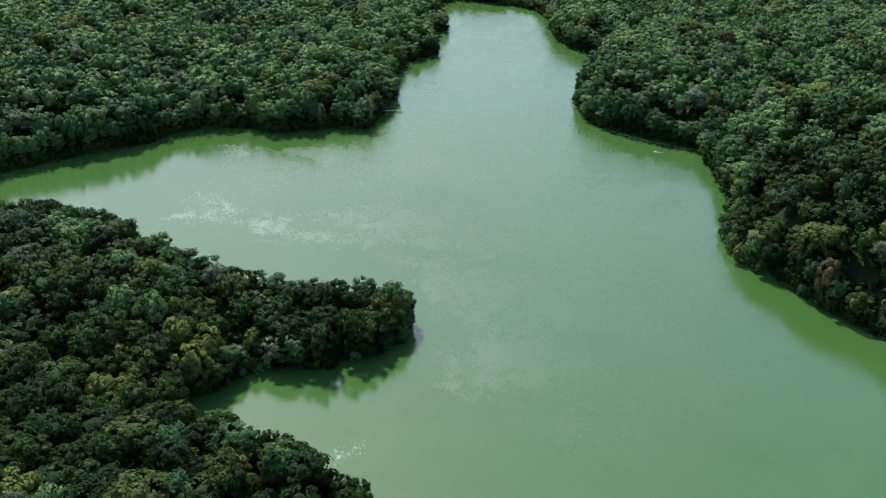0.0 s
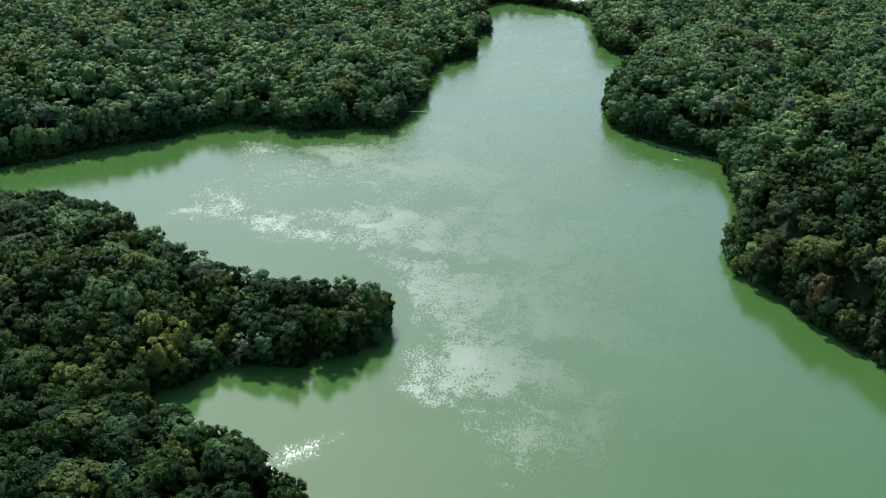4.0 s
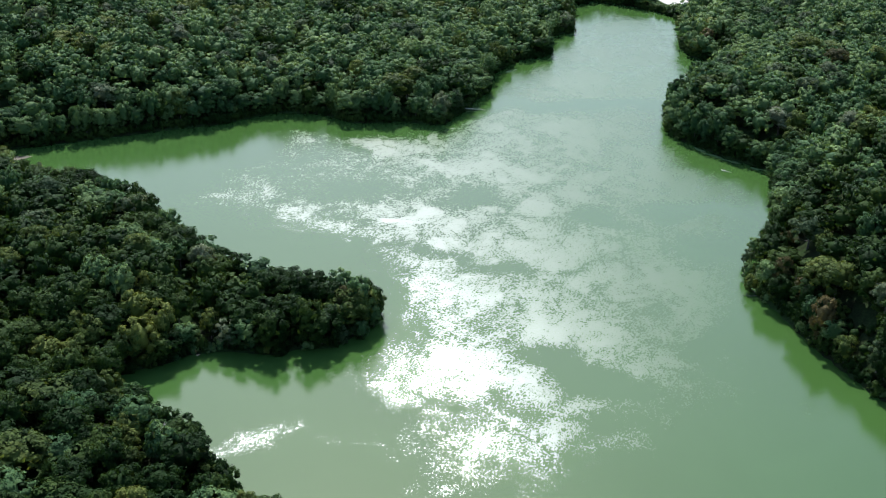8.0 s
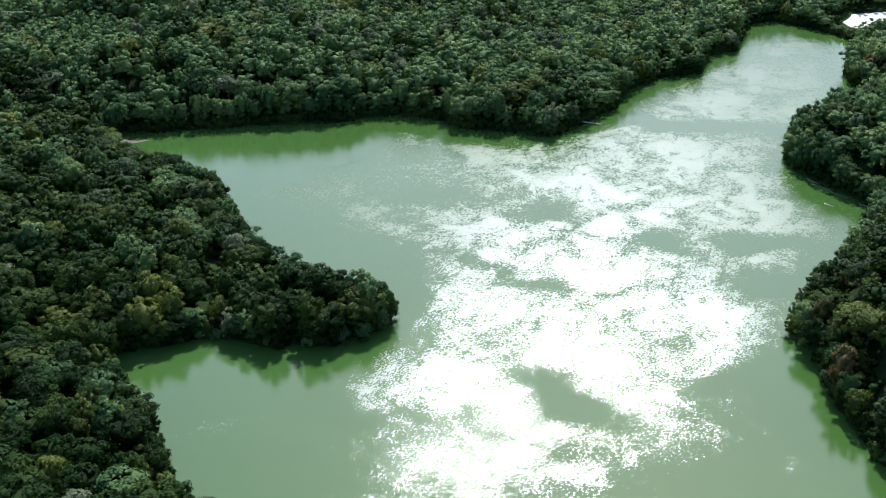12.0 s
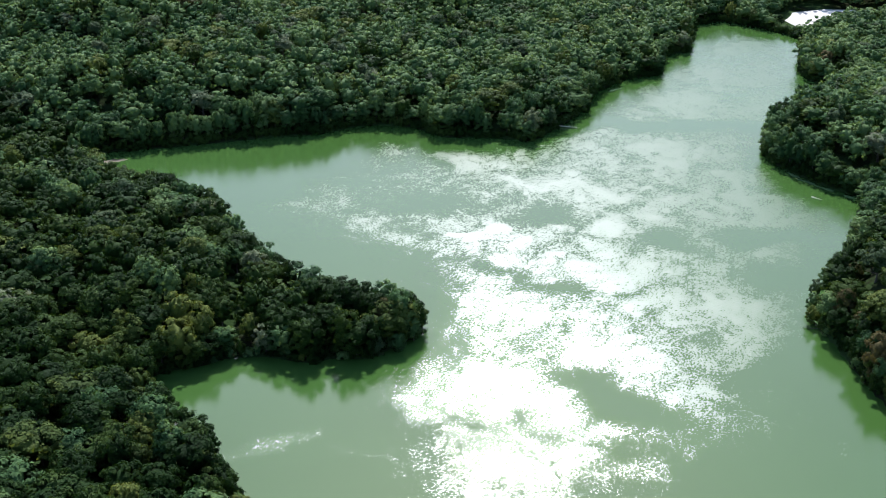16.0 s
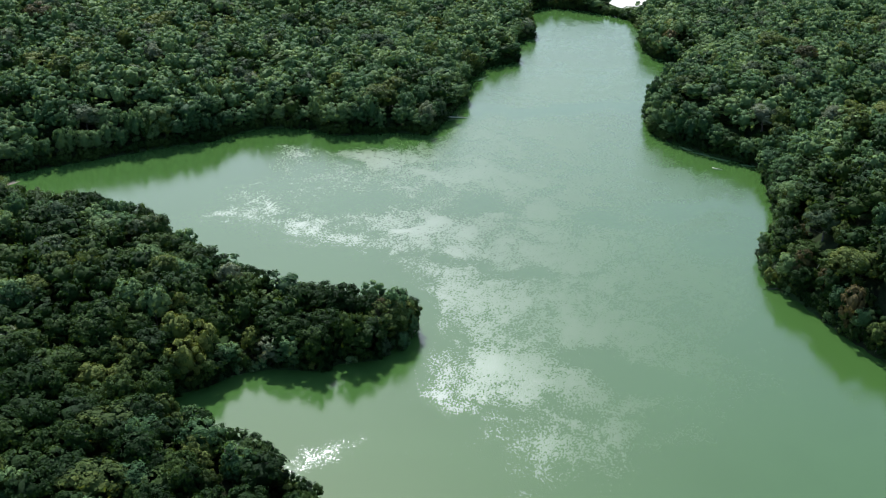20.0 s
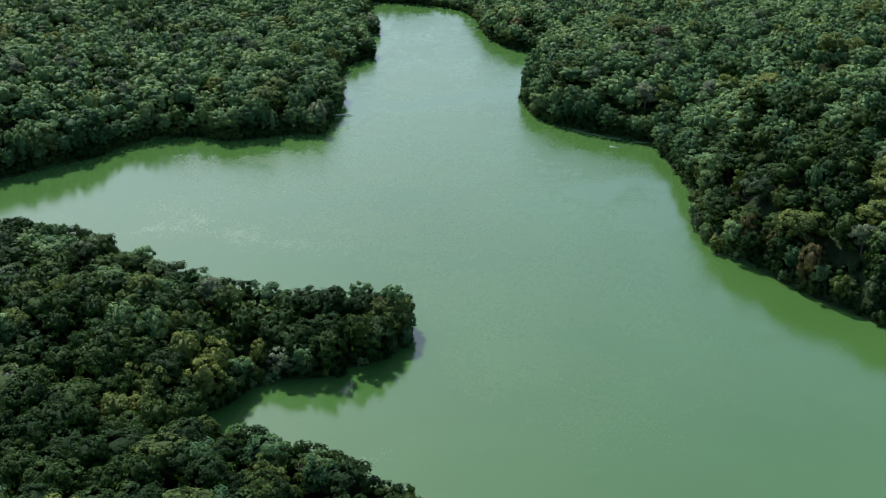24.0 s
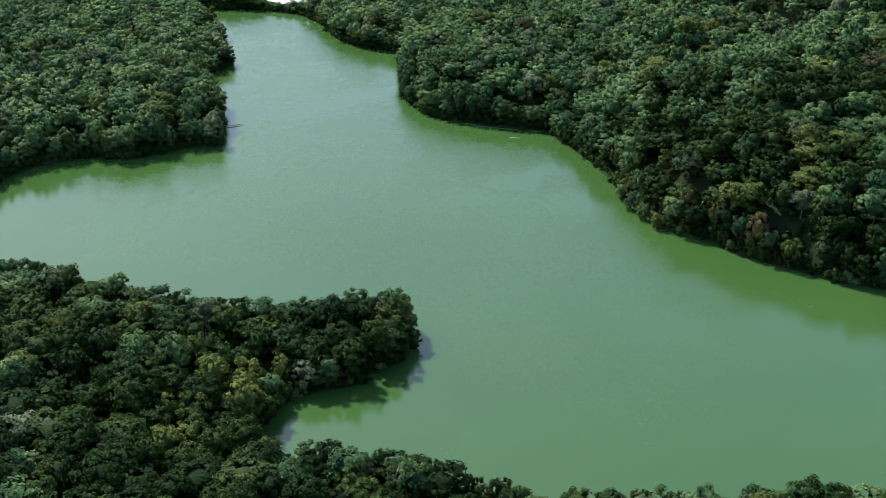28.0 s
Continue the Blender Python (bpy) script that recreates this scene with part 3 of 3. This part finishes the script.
# ---- bushes that hang over the water's edge ----
def build_bushes():
    rng = np.random.default_rng(31)
    models = []
    for k, leaf in enumerate(("green", "deep", "deep", "yellow", "pale")):
        root = new("shore_bush")
        stem = new("stem", mesh_of("stem", *trunk_shape(60 + k, 2.6, 0.12, 4), BARK, True))
        leaves = new("foliage", crown_mesh("foliage", 70 + k, 0.0, LEAF[leaf], clumps=12, sprays=280, size=0.5, tall=0.75, foot=0.6, lump=(1.0, 1.7)))
        for part in (stem, leaves):
            part.parent = root
        tagged(root, ("green", "dark green", "dark green", "yellow-green", "pale olive")[k] + " bush that hangs over the edge of the lake", "bush", "bushes along the lake shore")
        models.append(root)
    places = []
    for (ax, ay), (bx, by) in zip(LAKE, LAKE[1:] + LAKE[:1]):
        long = math.hypot(bx - ax, by - ay)
        for u in np.arange(rng.uniform(0.5, 2), long, 2.9):
            side = rng.uniform(0.3, 2.4)
            places.append((ax + (bx - ax) * u / long - (by - ay) / long * side * SIDE, ay + (by - ay) * u / long + (bx - ax) / long * side * SIDE))
    x, y = np.array(places).T
    z = height(x, y)
    order = np.argsort(np.hypot(x - 20, y))
    bulk = []
    for n, i in enumerate(order):
        wide, tall = rng.uniform(0.38, 0.75), rng.uniform(0.45, 0.95)
        row = (x[i], y[i], max(z[i], 0.05) - 0.7, wide, tall, rng.uniform(0, 6.28))
        if n < 300:
            k = int(rng.choice(5, p=(0.25, 0.36, 0.3, 0.05, 0.04)))
            copy_thing(models[k], pose(0, 0, 0)).matrix_basis = stand_at(*row)
        else:
            bulk.append(row)
    for root in models:
        for part in root.children:
            bpy.data.objects.remove(part)
        bpy.data.objects.remove(root)
    join_crowns("shore_thicket", bulk, 180, 0.0, LEAF["deep"], "dark green thicket of bushes along the farther banks", "bushes", clumps=8, sprays=80, size=0.8, rings=2, around=4, tall=0.75, foot=0.6, lump=(1.2, 2.0))


def build_undergrowth():
    """Low scrub between the stems of the banks."""
    x, y, rng = scatter(41, 6.5, -260, 300, 225, 900)
    d, clear = from_outline(x, y, LAKE), from_outline(x, y, CLEARING)
    keep = (d > 3) & (d < 70) & (clear > 4)
    x, y = x[keep], y[keep]
    n = len(x)
    rows = np.stack([x, y, height(x, y) - 0.6, rng.uniform(0.5, 0.8, n), rng.uniform(0.5, 0.9, n), rng.uniform(0, 6.28, n)], -1)
    join_crowns("undergrowth", rows, 220, 0.0, LEAF["deep"], "low dark green scrub under the trees of the banks", "undergrowth", clumps=2, sprays=30, lump=(1.4, 2.2), size=1.0, rings=2, around=5, tall=0.6, foot=0.5)


def build_outer_woods():
    """The same woods go on round the lake and under the flight."""
    x, y, rng = scatter(51, 10.0, -330, 340, -70, 400)
    d, seen = from_outline(x, y, LAKE), from_outline(x, y, WOODS)
    keep = (d > 4) & (seen > 2)
    x, y = x[keep], y[keep]
    n = len(x)
    rows = np.stack([x, y, height(x, y), rng.uniform(1.0, 1.6, n), rng.uniform(1.0, 1.4, n), rng.uniform(0, 6.28, n)], -1)
    join_crowns("woods", rows, 260, 2.4, LEAF["green"], "green woods that go on round the lake", "woods", clumps=4, sprays=30, lump=(1.4, 2.2), size=1.4, rings=2, around=5)


build_bushes()
build_undergrowth()
build_outer_woods()


# ---- the clearing beyond the dam ----
def build_clearing():
    cx, cy = sum(p[0] for p in CLEARING) / len(CLEARING), sum(p[1] for p in CLEARING) / len(CLEARING)
    verts, faces = [], []
    rings = (1.0, 0.9, 0.6, 0.3)
    for u in rings:
        for px, py in CLEARING:
            qx, qy = cx + (px - cx) * u, cy + (py - cy) * u
            ground = float(height(np.array([qx]), np.array([qy]))[0])
            verts.append((qx, qy, ground + (0.35 if u < 1 else -0.3)))
    n = len(CLEARING)
    for r in range(len(rings) - 1):
        for k in range(n):
            a, b = r * n + k, r * n + (k + 1) % n
            faces.append((a, b, b + n, a + n))
    faces.append(tuple((len(rings) - 1) * n + k for k in range(n)))
    ob = new("clearing", mesh_of("clearing", verts, faces, SAND, True))
    tagged(ob, "bright pale bare sandy clearing behind a row of trees", "clearing", kind="structure")


build_clearing()


# ---- dead wood along the water ----
def limb_mesh(name, seed, points, thick, twigs, material, reach=1.6):
    """A bent bare stem through the points, tapering, with twigs along it."""
    rng = np.random.default_rng(seed)
    verts, faces = [], []

    def tube(path, radii, sides):
        base = len(verts)
        for n, (p, r) in enumerate(zip(path, radii)):
            ahead = (np.subtract(path[min(n + 1, len(path) - 1)], path[max(n - 1, 0)])).astype(float)
            ahead /= np.linalg.norm(ahead)
            a = np.cross(ahead, (0.31, 0.17, 0.93) if abs(ahead[2]) < 0.9 else (1, 0, 0))
            a /= np.linalg.norm(a)
            b = np.cross(ahead, a)
            for k in range(sides):
                t = 2 * math.pi * k / sides
                verts.append(tuple(np.array(p) + (a * math.cos(t) + b * math.sin(t)) * r))
        for s in range(len(path) - 1):
            for k in range(sides):
                i, j = base + s * sides + k, base + s * sides + (k + 1) % sides
                faces.append((i, j, j + sides, i + sides))
        faces.append(tuple(base + k for k in range(sides))[::-1])
        faces.append(tuple(base + (len(path) - 1) * sides + k for k in range(sides)))

    path = [np.array(p, float) for p in points]
    tube(path, np.linspace(thick, thick * 0.3, len(path)), 7)
    for k in range(twigs):
        u = rng.uniform(0.35, 0.95) * (len(path) - 1)
        i = min(int(u), len(path) - 2)
        foot = path[i] + (path[i + 1] - path[i]) * (u - i)
        way = rng.normal(size=3) * (1, 1, 0.6) + (0, 0, 0.5)
        way = way / np.linalg.norm(way) * rng.uniform(0.5, 1.0) * reach
        tube([foot, foot + way * 0.5 + (0, 0, 0.1), foot + way], [thick * 0.4, thick * 0.26, thick * 0.08], 4)
    return mesh_of(name, verts, faces, material, True)


def dead_wood(name, label, category, seed, at, points, thick, twigs, material, reach=1.6):
    ob = new(name, limb_mesh(name, seed, points, thick, twigs, material, reach))
    ob.location = at
    return tagged(ob, label, category)


def build_dead_wood():
    z = float(height(np.array([-46.5]), np.array([292.0]))[0])
    top = 13.5 - z
    dead_wood("dead_tree", "bare twisted dead tree with a few dry limbs above the bank", "dead tree", 3, (-46.0, 292.4, z - 0.3), [(0, 0, 0), (0.3, 0.1, top * 0.35), (-0.2, 0.4, top * 0.65), (0.8, 0.6, top * 0.88), (1.6, 0.8, top)], 0.34, 9, DRIFT, 2.2)
    dead_wood("dead_tree", "slim dead tree stump with short limbs above the bank", "dead tree", 4, (-48.4, 293.0, z - 0.3), [(0, 0, 0), (0.1, 0.1, top * 0.45), (0.5, 0.2, top * 0.85)], 0.28, 5, BARK, 1.4)
    dead_wood("fallen_log", "long fallen log that reaches from the bank into the lake", "log", 5, (-28.0, 619.0, 0.25), [(-5, -1, 0.9), (0, 0, 0.35), (5, 0.6, 0.15), (8, 0.4, 0.1)], 0.4, 5, DRIFT, 2.0)
    dead_wood("floating_log", "short bleached log afloat on green water near the bank", "log", 6, (98.5, 560.5, 0.05), [(-2.2, 1.2, 0.05), (0, 0, 0.1), (2.4, -1.0, 0.05)], 0.3, 1, DRIFT, 0.8)
    dead_wood("leaning_snag", "grey dead tree that leans out over the lake", "dead tree", 7, (-8.0, 736.0, 0.2), [(-3, 0, 0.4), (0, 0.5, 3.5), (2.4, 0.8, 5.5), (4.6, 1.0, 6.2)], 0.35, 9, DRIFT, 2.2)
    dead_wood("leaning_snag", "pale dead tree with bare limbs in front of dark leaves", "dead tree", 8, (122.5, 434.5, 1.0), [(0, 0, 0), (0.4, -0.6, 5), (1.6, -1.2, 9), (3.2, -1.4, 12.5)], 0.26, 10, DRIFT, 2.2)
    for k, (x, y, turn) in enumerate(((109.8, 455, 170), (109.6, 462, 200), (111.6, 471, 185), (112.0, 476, 160), (67.4, 640, 190), (110.4, 437, 190))):
        ob = dead_wood("drowned_branch", "thin bare branch that sticks out of the lake beside the bank", "branch", 20 + k, (x, y, -0.15), [(2.5, 0, 0.6), (0, 0.2, 0.25), (-1.8, 0, 0.4), (-3.2, 0.4, 0.15)], 0.16, 6, BARK, 1.3)
        ob.rotation_euler = (0, 0, radians(turn + 180))
        tagged(ob, group="branches in the shallows")


build_dead_wood()


# ---- the shallows ----
def blot(name, seed, cx, cy, long, wide, turn, lift, material, label, category):
    """A low uneven mat with a ragged rim."""
    rng = np.random.default_rng(seed)
    n = 36
    rim = 1 + 0.25 * np.sin(np.arange(n) * 2 * math.pi / n * 3 + seed) + rng.uniform(-0.2, 0.2, n)
    verts, faces = [(cx, cy, lift)], []
    for ring, u in enumerate((0.55, 0.85, 1.0)):
        for k in range(n):
            t = 2 * math.pi * k / n
            px, py = math.cos(t) * long * rim[k] * u, math.sin(t) * wide * rim[k] * u
            c, s = math.cos(radians(turn)), math.sin(radians(turn))
            verts.append((cx + px * c - py * s, cy + px * s + py * c, (lift, lift * 0.6, -0.05)[ring] + rng.uniform(-0.01, 0.01)))
    for k in range(n):
        j = (k + 1) % n
        faces.append((0, 1 + k, 1 + j))
        for r in range(2):
            a, b = 1 + r * n + k, 1 + r * n + j
            faces.append((a, a + n, b + n, b))
    return tagged(new(name, mesh_of(name, verts, faces, material, True)), label, category)


def build_shallows():
    blot("mud_bank", 3, -214, 499, 12, 5, 60, 0.12, MUD, "low brown mud bank at the head of the cove", "mud bank")
    blot("mud_bank", 5, -205, 484, 9, 3, 40, 0.10, MUD, "low brown mud bank at the edge of the cove", "mud bank")
    for k, (x, y, long, turn) in enumerate(((93, 579, 6, -35), (101, 573.5, 5, -30), (86, 586, 4, -45), (112, 566.5, 4, -20), (-24, 600, 4, 80), (-20, 690, 5, 60))):
        tagged(blot("water_weed", 10 + k, x, y, long, 1.1, turn, 0.05, WEED, "flat green mat of water weed beside the bank", "water plant"), group="weed mats")


build_shallows()
